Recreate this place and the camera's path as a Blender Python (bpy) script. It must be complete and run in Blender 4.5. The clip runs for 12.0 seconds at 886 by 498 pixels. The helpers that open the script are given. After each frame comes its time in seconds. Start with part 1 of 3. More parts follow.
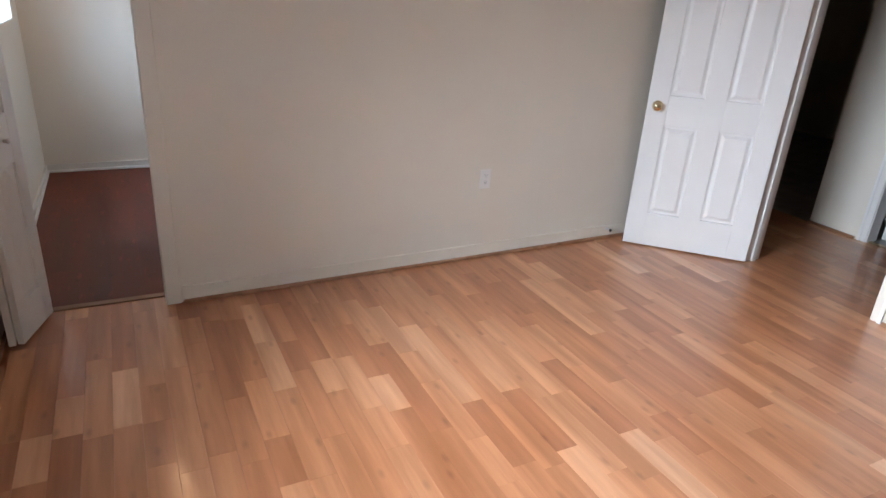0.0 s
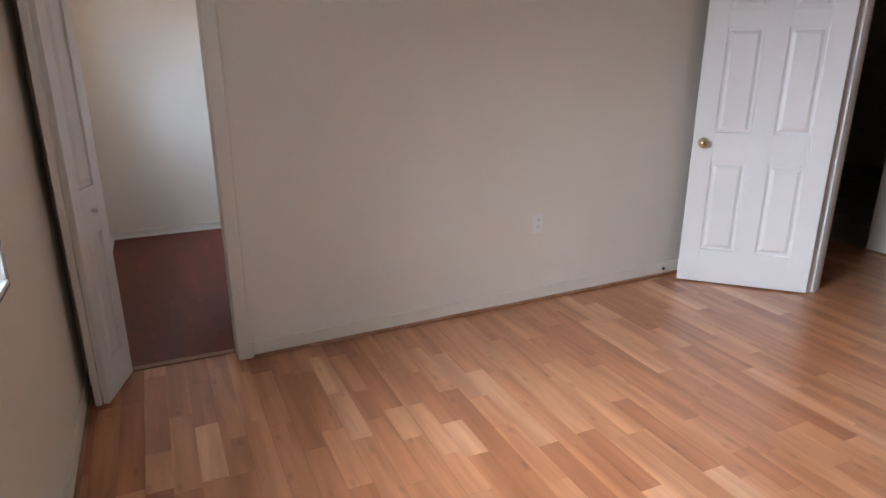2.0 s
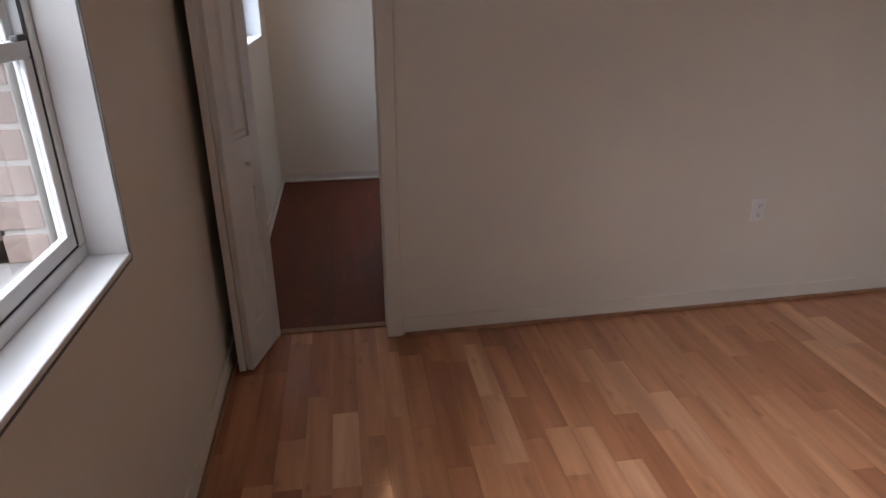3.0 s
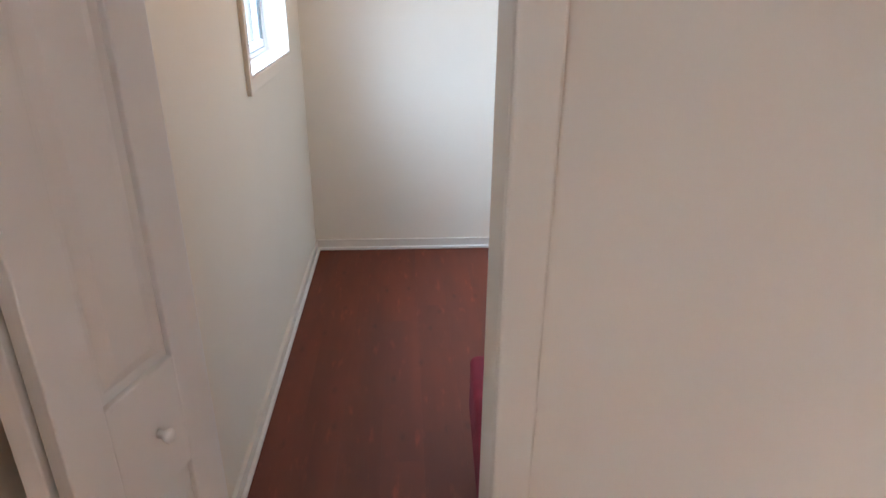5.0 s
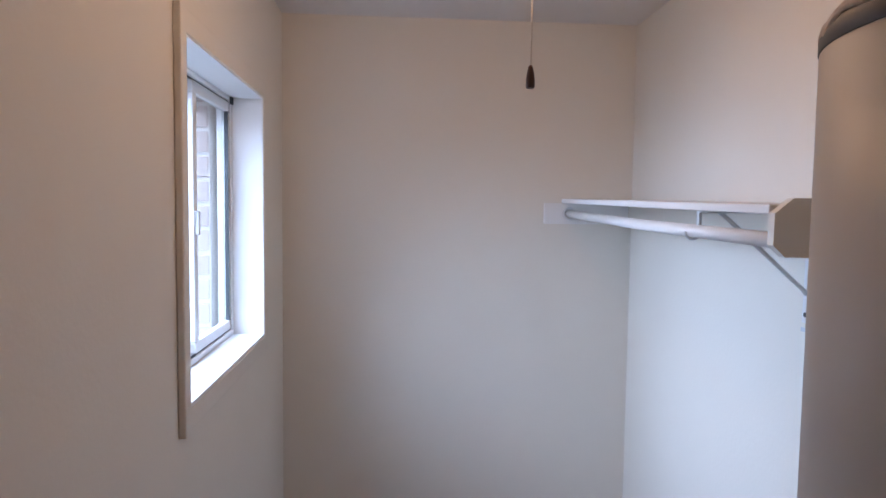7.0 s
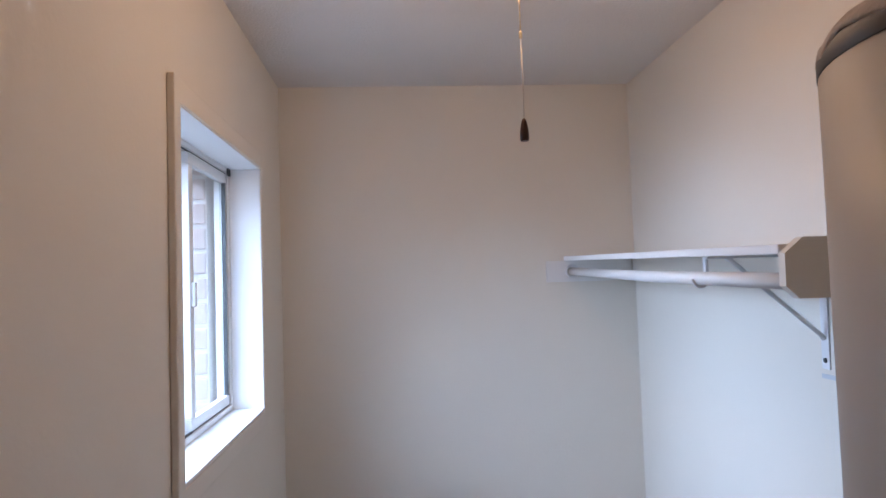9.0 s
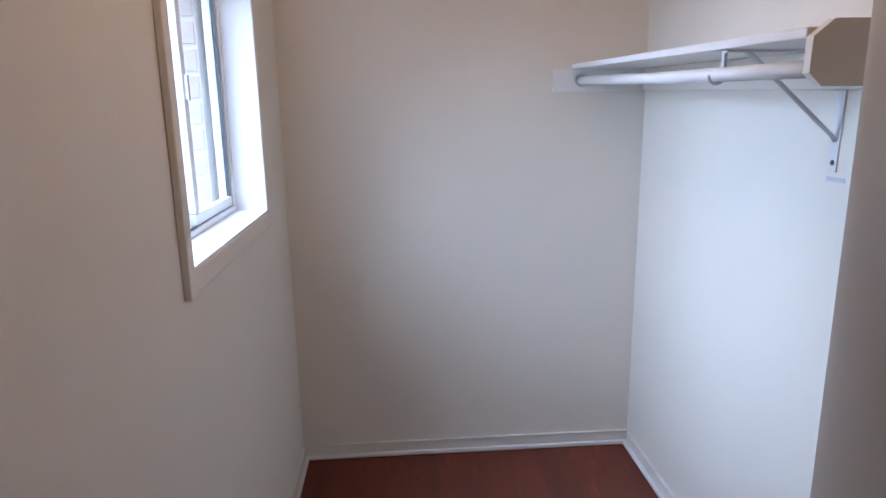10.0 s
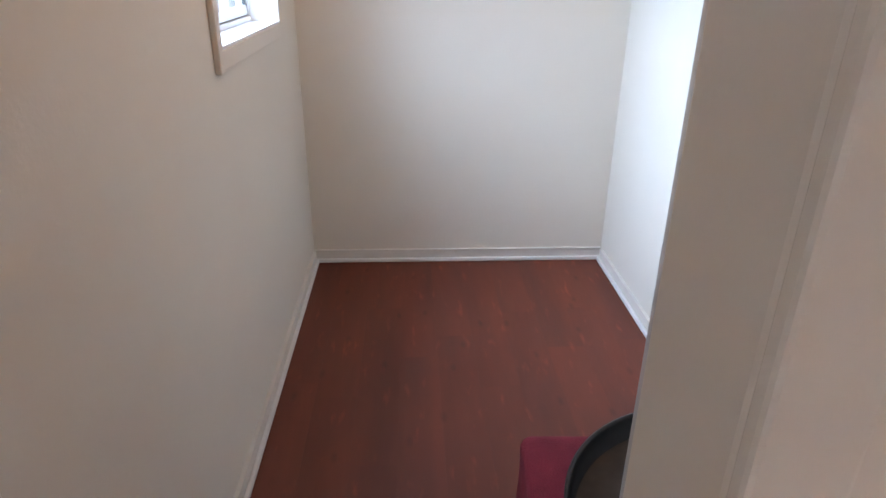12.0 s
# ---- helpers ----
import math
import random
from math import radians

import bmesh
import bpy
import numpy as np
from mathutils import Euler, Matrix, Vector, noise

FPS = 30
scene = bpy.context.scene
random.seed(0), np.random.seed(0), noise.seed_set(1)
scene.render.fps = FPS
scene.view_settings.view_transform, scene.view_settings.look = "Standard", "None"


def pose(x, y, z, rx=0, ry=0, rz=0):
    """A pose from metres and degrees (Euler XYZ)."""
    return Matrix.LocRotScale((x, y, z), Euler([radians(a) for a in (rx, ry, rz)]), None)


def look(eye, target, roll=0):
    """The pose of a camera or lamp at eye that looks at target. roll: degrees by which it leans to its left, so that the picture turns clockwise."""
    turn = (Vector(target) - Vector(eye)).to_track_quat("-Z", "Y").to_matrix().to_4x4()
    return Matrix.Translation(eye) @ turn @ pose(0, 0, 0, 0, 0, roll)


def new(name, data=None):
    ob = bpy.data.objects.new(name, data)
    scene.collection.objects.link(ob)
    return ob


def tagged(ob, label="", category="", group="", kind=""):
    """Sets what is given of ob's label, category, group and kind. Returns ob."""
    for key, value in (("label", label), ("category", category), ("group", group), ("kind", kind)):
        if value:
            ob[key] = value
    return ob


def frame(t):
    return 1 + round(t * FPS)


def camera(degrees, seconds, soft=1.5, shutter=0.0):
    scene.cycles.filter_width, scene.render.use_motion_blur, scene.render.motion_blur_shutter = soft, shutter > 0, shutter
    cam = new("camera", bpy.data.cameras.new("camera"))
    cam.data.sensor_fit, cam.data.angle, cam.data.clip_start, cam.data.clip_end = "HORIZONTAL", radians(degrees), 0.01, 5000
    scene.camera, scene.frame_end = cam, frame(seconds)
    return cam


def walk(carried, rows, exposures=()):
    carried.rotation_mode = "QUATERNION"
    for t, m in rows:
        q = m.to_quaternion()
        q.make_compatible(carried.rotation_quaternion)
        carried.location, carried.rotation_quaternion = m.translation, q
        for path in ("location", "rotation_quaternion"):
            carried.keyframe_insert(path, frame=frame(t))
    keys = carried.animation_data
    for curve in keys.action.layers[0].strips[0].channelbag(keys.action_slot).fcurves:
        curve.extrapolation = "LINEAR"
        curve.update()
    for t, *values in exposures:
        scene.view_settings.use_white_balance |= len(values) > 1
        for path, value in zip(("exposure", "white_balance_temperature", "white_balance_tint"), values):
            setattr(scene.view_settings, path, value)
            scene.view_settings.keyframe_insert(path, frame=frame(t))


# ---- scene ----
cam = camera(70.3, 12.0)
PATH = [
    (0, (0.58, -2.988, 1.487), (1.441, -1.35, 0.727), 3.8),
    (0.5, (0.498, -3.082, 1.518), (1.588, -1.551, 0.834), 1.0),
    (1, (0.46, -3.105, 1.526), (1.614, -1.585, 0.928), 0.2),
    (1.5, (0.45, -3.077, 1.503), (1.553, -1.509, 0.935), 0.2),
    (2, (0.424, -2.986, 1.486), (1.213, -1.254, 0.873), -0.1),
    (2.5, (0.464, -2.793, 1.458), (0.974, -0.998, 0.739), -0.9),
    (2.7, (0.494, -2.68, 1.458), (0.892, -0.867, 0.713), -0.3),
    (4.4, (0.579, -1.421, 1.498), (0.707, 0.398, 0.678), 0.3),
    (4.5, (0.559, -1.349, 1.493), (0.691, 0.472, 0.676), 0.9),
    (5, (0.524, -0.836, 1.47), (0.639, 0.994, 0.671), 0.5),
    (5.5, (0.486, -0.41, 1.472), (0.567, 1.438, 0.712), 0.8),
    (6, (0.462, -0.115, 1.488), (0.559, 1.775, 0.829), 1.1),
    (6.5, (0.446, 0.014, 1.542), (0.568, 1.972, 1.15), 1.2),
    (7, (0.448, 0.009, 1.578), (0.6, 1.999, 1.452), 0.7),
    (8.8, (0.455, 0.033, 1.565), (0.602, 2.021, 1.734), -1.7),
    (9, (0.455, 0.043, 1.553), (0.601, 2.036, 1.647), -1.9),
    (9.5, (0.453, 0.053, 1.513), (0.584, 2.042, 1.35), -1.6),
    (10, (0.448, 0.062, 1.475), (0.579, 2.008, 1.033), -0.9),
    (10.5, (0.457, 0.073, 1.441), (0.578, 1.946, 0.751), -0.0),
    (11, (0.462, 0.067, 1.434), (0.579, 1.894, 0.629), 0.5),
    (11.5, (0.476, -0.015, 1.387), (0.587, 1.792, 0.537), 1.5),
    (12, (0.475, -0.275, 1.349), (0.576, 1.543, 0.52), 0.7),
]
walk(cam, [(t, look(eye, target, roll)) for t, eye, target, roll in PATH],
     exposures=[
         (0.0, 0.16, 6850, 15), (0.5, -0.14, 6350, 15), (1.5, -0.14, 6350, 16), (2.0, -0.05, 6900, 18), (2.2, -0.45, 7100, 21), (2.5, -0.98, 7400, 25), (2.7, -0.98, 7400, 25),
         (4.4, 0.16, 7900, 14), (5.0, 0.64, 6850, 15), (5.5, 0.68, 6650, 20), (6.0, 0.13, 6350, 20), (7.0, -0.31, 6450, 24), (9.0, -0.31, 6450, 22),
         (11.0, -0.04, 6450, 23), (11.5, 0.08, 6800, 22), (12.0, 0.40, 6900, 19)])
BULB_GLOW = 104.0


# ---- light ----
world = bpy.data.worlds.new("overcast_sky")
scene.world = world
world.use_nodes = True
wn = world.node_tree
sky = wn.nodes.new("ShaderNodeTexSky")
sky.sky_type = "NISHITA"
sky.sun_disc = False
sky.sun_elevation, sky.sun_rotation = radians(54), radians(194)
sky.air_density, sky.dust_density = 1.0, 3.0
wn.nodes["Background"].inputs[1].default_value = 0.15
wn.links.new(sky.outputs[0], wn.nodes["Background"].inputs[0])

sun_data = bpy.data.lights.new("sun", "SUN")
sun_data.energy, sun_data.angle, sun_data.color = 1.5, radians(14), (1.0, 0.96, 0.9)
sun = new("sun", sun_data)
sun.matrix_world = look((-1.7, -7, 10), (0, 0, 0))


def sky_lamp(name, x, y, z, width, height, watts, color, spread, fall):
    """Daylight that falls in through a window's opening."""
    data = bpy.data.lights.new(name, "AREA")
    data.shape, data.size, data.size_y, data.energy, data.color = "RECTANGLE", width, height, watts, color
    data.spread = radians(spread)
    lamp = new(name, data)
    lamp.matrix_world = look((x, y, z), (x + 1, y, z - fall))
    return lamp


sky_lamp("bedroom_window_daylight", -0.42, -1.68, 1.47, 1.22, 0.98, 46, (0.66, 0.82, 1.0), 77, 0.43)
sky_lamp("closet_window_daylight", -0.42, 1.765, 1.62, 0.74, 0.70, 19.0, (0.47, 0.70, 1.0), 106, 0.82)


# ---- materials ----
def mat(name, color, rough=0.6, metal=0.0, bump=0.0, bump_scale=60.0, vary=0.0, vary_scale=2.5, coat=0.0):
    m = bpy.data.materials.new(name)
    m.use_nodes = True
    nt = m.node_tree
    b = nt.nodes["Principled BSDF"]
    b.inputs["Base Color"].default_value = (*color, 1)
    b.inputs["Roughness"].default_value = rough
    b.inputs["Metallic"].default_value = metal
    b.inputs["Coat Weight"].default_value = coat
    co = nt.nodes.new("ShaderNodeTexCoord")
    if vary:
        n = nt.nodes.new("ShaderNodeTexNoise")
        n.inputs["Scale"].default_value, n.inputs["Detail"].default_value = vary_scale, 6
        nt.links.new(co.outputs["Object"], n.inputs["Vector"])
        r = nt.nodes.new("ShaderNodeValToRGB")
        lo, hi = r.color_ramp.elements
        lo.position, hi.position = 0.3, 0.7
        lo.color = (*[c * (1 - vary) for c in color], 1)
        hi.color = (*[min(1, c * (1 + vary * 0.5)) for c in color], 1)
        nt.links.new(n.outputs["Fac"], r.inputs[0])
        nt.links.new(r.outputs[0], b.inputs["Base Color"])
    if bump:
        n = nt.nodes.new("ShaderNodeTexNoise")
        n.inputs["Scale"].default_value, n.inputs["Detail"].default_value = bump_scale, 4
        nt.links.new(co.outputs["Object"], n.inputs["Vector"])
        k = nt.nodes.new("ShaderNodeBump")
        k.inputs["Strength"].default_value, k.inputs["Distance"].default_value = bump, 0.004
        nt.links.new(n.outputs["Fac"], k.inputs["Height"])
        nt.links.new(k.outputs[0], b.inputs["Normal"])
    return m


def wood(name, stops, island, grain=(28.0, 2.2, 28.0), rough=0.33, knots=0.24, coat=0.4, scuffs=0.0):
    """Planks along y: a tone for each piece, long grain, cloudy figure, small knots."""
    m = bpy.data.materials.new(name)
    m.use_nodes = True
    nt = m.node_tree
    N, L = nt.nodes.new, nt.links.new
    b = nt.nodes["Principled BSDF"]
    if island:
        rnd = N("ShaderNodeNewGeometry").outputs["Random Per Island"]
    else:
        rnd = N("ShaderNodeObjectInfo").outputs["Random"]
    geo = N("ShaderNodeNewGeometry").outputs["Position"]
    tone = N("ShaderNodeValToRGB")
    els = tone.color_ramp.elements
    while len(els) < len(stops):
        els.new(0.5)
    for e, (p, c) in zip(els, stops):
        e.position, e.color = p, (*c, 1)
    L(rnd, tone.inputs[0])
    shift = N("ShaderNodeVectorMath")
    shift.operation = "MULTIPLY_ADD"
    offset = N("ShaderNodeCombineXYZ")
    k = N("ShaderNodeMath")
    k.operation = "MULTIPLY"
    k.inputs[1].default_value = 37.0
    L(rnd, k.inputs[0])
    L(k.outputs[0], offset.inputs[1])
    L(k.outputs[0], offset.inputs[2])
    L(geo, shift.inputs[0])
    shift.inputs[1].default_value = grain
    L(offset.outputs[0], shift.inputs[2])
    fine = N("ShaderNodeTexNoise")
    fine.inputs["Scale"].default_value, fine.inputs["Detail"].default_value, fine.inputs["Roughness"].default_value = 1.6, 8, 0.65
    L(shift.outputs[0], fine.inputs["Vector"])
    cloud = N("ShaderNodeTexNoise")
    cloud.inputs["Scale"].default_value, cloud.inputs["Detail"].default_value = 0.5, 3
    L(shift.outputs[0], cloud.inputs["Vector"])
    ramp = N("ShaderNodeValToRGB")
    ramp.color_ramp.elements[0].position, ramp.color_ramp.elements[1].position = 0.3, 0.72
    ramp.color_ramp.elements[0].color, ramp.color_ramp.elements[1].color = (0.91, 0.88, 0.85, 1), (1.05, 1.05, 1.05, 1)
    L(fine.outputs["Fac"], ramp.inputs[0])
    ramp2 = N("ShaderNodeValToRGB")
    ramp2.color_ramp.elements[0].position, ramp2.color_ramp.elements[1].position = 0.35, 0.65
    ramp2.color_ramp.elements[0].color, ramp2.color_ramp.elements[1].color = (0.76, 0.70, 0.64, 1), (1.12, 1.15, 1.18, 1)
    L(cloud.outputs["Fac"], ramp2.inputs[0])
    mul = N("ShaderNodeMix")
    mul.data_type, mul.blend_type = "RGBA", "MULTIPLY"
    mul.inputs[0].default_value = 1.0
    L(tone.outputs[0], mul.inputs[6])
    L(ramp.outputs[0], mul.inputs[7])
    mul2 = N("ShaderNodeMix")
    mul2.data_type, mul2.blend_type = "RGBA", "MULTIPLY"
    mul2.inputs[0].default_value = 1.0
    L(mul.outputs[2], mul2.inputs[6])
    L(ramp2.outputs[0], mul2.inputs[7])
    out = mul2.outputs[2]
    if knots:
        vs = N("ShaderNodeVectorMath")
        vs.operation = "MULTIPLY"
        vs.inputs[1].default_value = (6.0, 2.6, 6.0)
        L(geo, vs.inputs[0])
        vor = N("ShaderNodeTexVoronoi")
        vor.voronoi_dimensions = "2D"
        vor.inputs["Scale"].default_value = 1.0
        L(vs.outputs[0], vor.inputs["Vector"])
        kr = N("ShaderNodeValToRGB")
        kr.color_ramp.elements[0].position, kr.color_ramp.elements[1].position = 0.02, 0.085
        kr.color_ramp.elements[0].color, kr.color_ramp.elements[1].color = (1 - knots, 1 - knots, 1 - knots, 1), (1, 1, 1, 1)
        L(vor.outputs["Distance"], kr.inputs[0])
        mul3 = N("ShaderNodeMix")
        mul3.data_type, mul3.blend_type = "RGBA", "MULTIPLY"
        mul3.inputs[0].default_value = 1.0
        L(out, mul3.inputs[6])
        L(kr.outputs[0], mul3.inputs[7])
        out = mul3.outputs[2]
    if scuffs:
        vs = N("ShaderNodeVectorMath")
        vs.operation = "MULTIPLY"
        vs.inputs[1].default_value = (30.0, 7.0, 1.0)
        L(geo, vs.inputs[0])
        sn = N("ShaderNodeTexNoise")
        sn.inputs["Scale"].default_value, sn.inputs["Detail"].default_value = 1.0, 5
        L(vs.outputs[0], sn.inputs["Vector"])
        sr = N("ShaderNodeValToRGB")
        sr.color_ramp.elements[0].position, sr.color_ramp.elements[1].position = 0.60, 0.76
        sr.color_ramp.elements[0].color, sr.color_ramp.elements[1].color = (1, 1, 1, 1), (1 + scuffs, 1 + scuffs, 1 + scuffs, 1)
        L(sn.outputs["Fac"], sr.inputs[0])
        mul4 = N("ShaderNodeMix")
        mul4.data_type, mul4.blend_type = "RGBA", "MULTIPLY"
        mul4.inputs[0].default_value = 1.0
        L(out, mul4.inputs[6])
        L(sr.outputs[0], mul4.inputs[7])
        out = mul4.outputs[2]
    L(out, b.inputs["Base Color"])
    rr = N("ShaderNodeMapRange")
    rr.inputs[3].default_value, rr.inputs[4].default_value = rough - 0.05, rough + 0.12
    L(cloud.outputs["Fac"], rr.inputs[0])
    L(rr.outputs[0], b.inputs["Roughness"])
    b.inputs["Coat Weight"].default_value, b.inputs["Coat Roughness"].default_value = coat, 0.14
    bp = N("ShaderNodeBump")
    bp.inputs["Strength"].default_value, bp.inputs["Distance"].default_value = 0.12, 0.001
    L(fine.outputs["Fac"], bp.inputs["Height"])
    L(bp.outputs[0], b.inputs["Normal"])
    return m


OAK = [(0.0, (0.41, 0.154, 0.07)), (0.25, (0.47, 0.192, 0.088)), (0.6, (0.52, 0.223, 0.107)), (0.85, (0.585, 0.274, 0.14)), (0.95, (0.64, 0.326, 0.182)), (1.0, (0.67, 0.359, 0.212))]
M_OAK = wood("light_oak_laminate", OAK, False, coat=0.5)
M_OAK_REST = wood("light_oak_laminate_rest", OAK, True, coat=0.5)
M_CHERRY = wood("dark_red_vinyl", [(0.0, (0.138, 0.026, 0.011)), (1.0, (0.152, 0.030, 0.013))], False, grain=(14.0, 2.0, 14.0), rough=0.5, knots=0.3, coat=0.0, scuffs=0.75)
M_WALL = mat("off_white_wall_paint", (0.76, 0.703, 0.612), 0.62, bump=0.12, bump_scale=90, vary=0.035, vary_scale=1.3)
M_CEIL = mat("ceiling_paint", (0.76, 0.74, 0.71), 0.85, bump=0.5, bump_scale=120, vary=0.03)
M_TRIM = mat("white_trim_paint", (0.80, 0.78, 0.75), 0.38, bump=0.05, bump_scale=40, vary=0.03, vary_scale=5)
M_DOOR = mat("white_door_paint", (0.80, 0.79, 0.77), 0.36, bump=0.06, bump_scale=50, vary=0.03, vary_scale=3)
M_BASE = mat("cream_baseboard_vinyl", (0.72, 0.68, 0.62), 0.42, vary=0.06, vary_scale=9)
M_QUARTER = wood("oak_shoe_moulding", [(0.0, (0.34, 0.17, 0.09)), (1.0, (0.40, 0.21, 0.12))], False, knots=0)
M_STRIP = mat("oak_threshold", (0.30, 0.16, 0.09), 0.4, vary=0.2, vary_scale=14)
M_VINYL = mat("white_vinyl_frame", (0.82, 0.83, 0.82), 0.3, vary=0.02, vary_scale=6)
M_SILL = mat("white_gloss_sill", (0.84, 0.84, 0.83), 0.28, vary=0.03, vary_scale=4)
M_GASKET = mat("dark_grey_gasket", (0.05, 0.055, 0.055), 0.6)
M_BRASS = mat("polished_brass", (0.86, 0.74, 0.50), 0.14, 1.0, vary=0.1, vary_scale=30)
M_STEEL = mat("painted_white_steel", (0.74, 0.74, 0.74), 0.35, vary=0.04, vary_scale=12)
M_PLATE = mat("white_plastic_plate", (0.82, 0.80, 0.77), 0.35)
M_DARK = mat("dark_slot", (0.02, 0.02, 0.02), 0.6)
M_HEATER = mat("cream_enamel", (0.52, 0.485, 0.445), 0.5, bump=0.04, bump_scale=25, vary=0.05, vary_scale=3)
M_BAND = mat("dark_grey_band", (0.075, 0.075, 0.075), 0.55, vary=0.3, vary_scale=18)
M_FOAM = mat("tan_foam", (0.58, 0.47, 0.38), 0.9, bump=0.8, bump_scale=60, vary=0.25, vary_scale=15)
M_PAN = mat("black_plastic_pan", (0.008, 0.008, 0.009), 0.42, vary=0.2, vary_scale=12)
M_PANBOTTOM = mat("brown_pan_bottom", (0.06, 0.045, 0.035), 0.8, vary=0.4, vary_scale=14)
M_MAT = mat("crimson_cloth", (0.24, 0.022, 0.045), 0.95, bump=0.9, bump_scale=220, vary=0.25, vary_scale=12)
M_PLY = mat("plywood_stand", (0.32, 0.2, 0.12), 0.7, vary=0.2, vary_scale=7)
M_PULL = mat("dark_walnut_pull", (0.045, 0.014, 0.010), 0.32, vary=0.3, vary_scale=40)
M_CHAIN = mat("brass_bead_chain", (0.62, 0.5, 0.32), 0.3, 1.0)
M_CORD = mat("cream_cord", (0.62, 0.55, 0.45), 0.8)
M_PORC = mat("white_porcelain", (0.82, 0.81, 0.78), 0.2)
M_BRICK = mat("tan_brick", (0.50, 0.39, 0.345), 0.88, bump=0.7, bump_scale=45, vary=0.22, vary_scale=9)
M_MORTAR = mat("pale_mortar", (0.66, 0.64, 0.61), 0.95, bump=0.7, bump_scale=80, vary=0.12, vary_scale=14)
M_CONC = mat("pale_concrete", (0.50, 0.49, 0.47), 0.9, bump=0.5, bump_scale=60, vary=0.2, vary_scale=6)
M_GROUND = mat("grey_paving", (0.33, 0.32, 0.30), 0.95, bump=0.5, bump_scale=12, vary=0.25, vary_scale=0.8)

M_GLASS = bpy.data.materials.new("window_glass")
M_GLASS.use_nodes = True
_g = M_GLASS.node_tree.nodes["Principled BSDF"]
_g.inputs["Transmission Weight"].default_value, _g.inputs["Roughness"].default_value, _g.inputs["IOR"].default_value = 1.0, 0.0, 1.45
_g.inputs["Base Color"].default_value = (0.95, 0.98, 0.97, 1)

M_BULB = bpy.data.materials.new("glowing_bulb")
M_BULB.use_nodes = True
_b = M_BULB.node_tree.nodes["Principled BSDF"]
_b.inputs["Emission Color"].default_value, _b.inputs["Emission Strength"].default_value = (1.0, 0.66, 0.38, 1), BULB_GLOW


# ---- mesh helpers ----
def box(bm, x0, x1, y0, y1, z0, z1, bevel=0.0, m=None):
    r = bmesh.ops.create_cube(bm, size=1.0)
    vs = r["verts"]
    t = Matrix.Translation(((x0 + x1) / 2, (y0 + y1) / 2, (z0 + z1) / 2)) @ Matrix.Diagonal((x1 - x0, y1 - y0, z1 - z0, 1))
    bmesh.ops.transform(bm, matrix=(m @ t) if m else t, verts=vs)
    if bevel:
        es = list({e for v in vs for e in v.link_edges})
        bmesh.ops.bevel(bm, geom=es, offset=bevel, segments=2, affect="EDGES", profile=0.5)
    return bm


def boxes(*specs, bevel=0.0):
    bm = bmesh.new()
    for s in specs:
        box(bm, *s, bevel=bevel)
    return bm


def lathe(bm, profile, steps=40, m=None):
    """Turn a profile of (radius, height) about z."""
    rings = []
    for r, z in profile:
        ring = []
        for i in range(steps):
            a = math.tau * i / steps
            p = Vector((r * math.cos(a), r * math.sin(a), z))
            ring.append(bm.verts.new(m @ p if m else p))
        rings.append(ring)
    for lower, upper in zip(rings, rings[1:]):
        for i in range(steps):
            j = (i + 1) % steps
            f = bm.faces.new((lower[i], lower[j], upper[j], upper[i]))
            f.smooth = True
    for ring, flip in ((rings[0], True), (rings[-1], False)):
        bm.faces.new(list(reversed(ring)) if flip else ring)
    return bm


def tube(bm, points, radius, steps=10):
    """A round bar along points."""
    pts = [Vector(p) for p in points]
    rings = []
    for i, p in enumerate(pts):
        d = (pts[min(i + 1, len(pts) - 1)] - pts[max(i - 1, 0)]).normalized()
        side = d.cross(Vector((0.13, 0.29, 0.95)) if abs(d.z) < 0.9 else Vector((1, 0, 0))).normalized()
        up = side.cross(d)
        rings.append([bm.verts.new(p + radius * (math.cos(math.tau * k / steps) * side + math.sin(math.tau * k / steps) * up)) for k in range(steps)])
    for a, b in zip(rings, rings[1:]):
        for k in range(steps):
            f = bm.faces.new((a[k], a[(k + 1) % steps], b[(k + 1) % steps], b[k]))
            f.smooth = True
    bm.faces.new(list(reversed(rings[0])))
    bm.faces.new(rings[-1])
    bmesh.ops.recalc_face_normals(bm, faces=bm.faces[:])
    return bm


def prism(bm, outline, y0, y1, m=None, taper=0.0):
    """An outline of (x, z) drawn out from y0 to y1; taper shrinks the y0 end."""
    xs, zs = [p[0] for p in outline], [p[1] for p in outline]
    cx, cz = (min(xs) + max(xs)) / 2, (min(zs) + max(zs)) / 2
    half_x, half_z = (max(xs) - min(xs)) / 2, (max(zs) - min(zs)) / 2
    ends = []
    for y, t in ((y0, taper), (y1, 0.0)):
        ring = []
        for x, z in outline:
            q = Vector((cx + (x - cx) * (1 - t / half_x), y, cz + (z - cz) * (1 - t / half_z)))
            ring.append(bm.verts.new(m @ q if m else q))
        ends.append(ring)
    a, b = ends
    n = len(outline)
    for i in range(n):
        bm.faces.new((a[i], a[(i + 1) % n], b[(i + 1) % n], b[i]))
    bm.faces.new(a)
    bm.faces.new(list(reversed(b)))
    bmesh.ops.recalc_face_normals(bm, faces=bm.faces[:])
    return bm


def mesh_of(name, bm, material):
    me = bpy.data.meshes.new(name)
    bm.to_mesh(me)
    bm.free()
    me.materials.append(material)
    return me


def part(name, bm, material, parent, label=""):
    ob = new(name, mesh_of(name, bm, material))
    ob.parent = parent
    return tagged(ob, label)


def solid(name, bm, material, label="", category="", kind="", group=""):
    return tagged(new(name, mesh_of(name, bm, material)), label, category, group, kind)


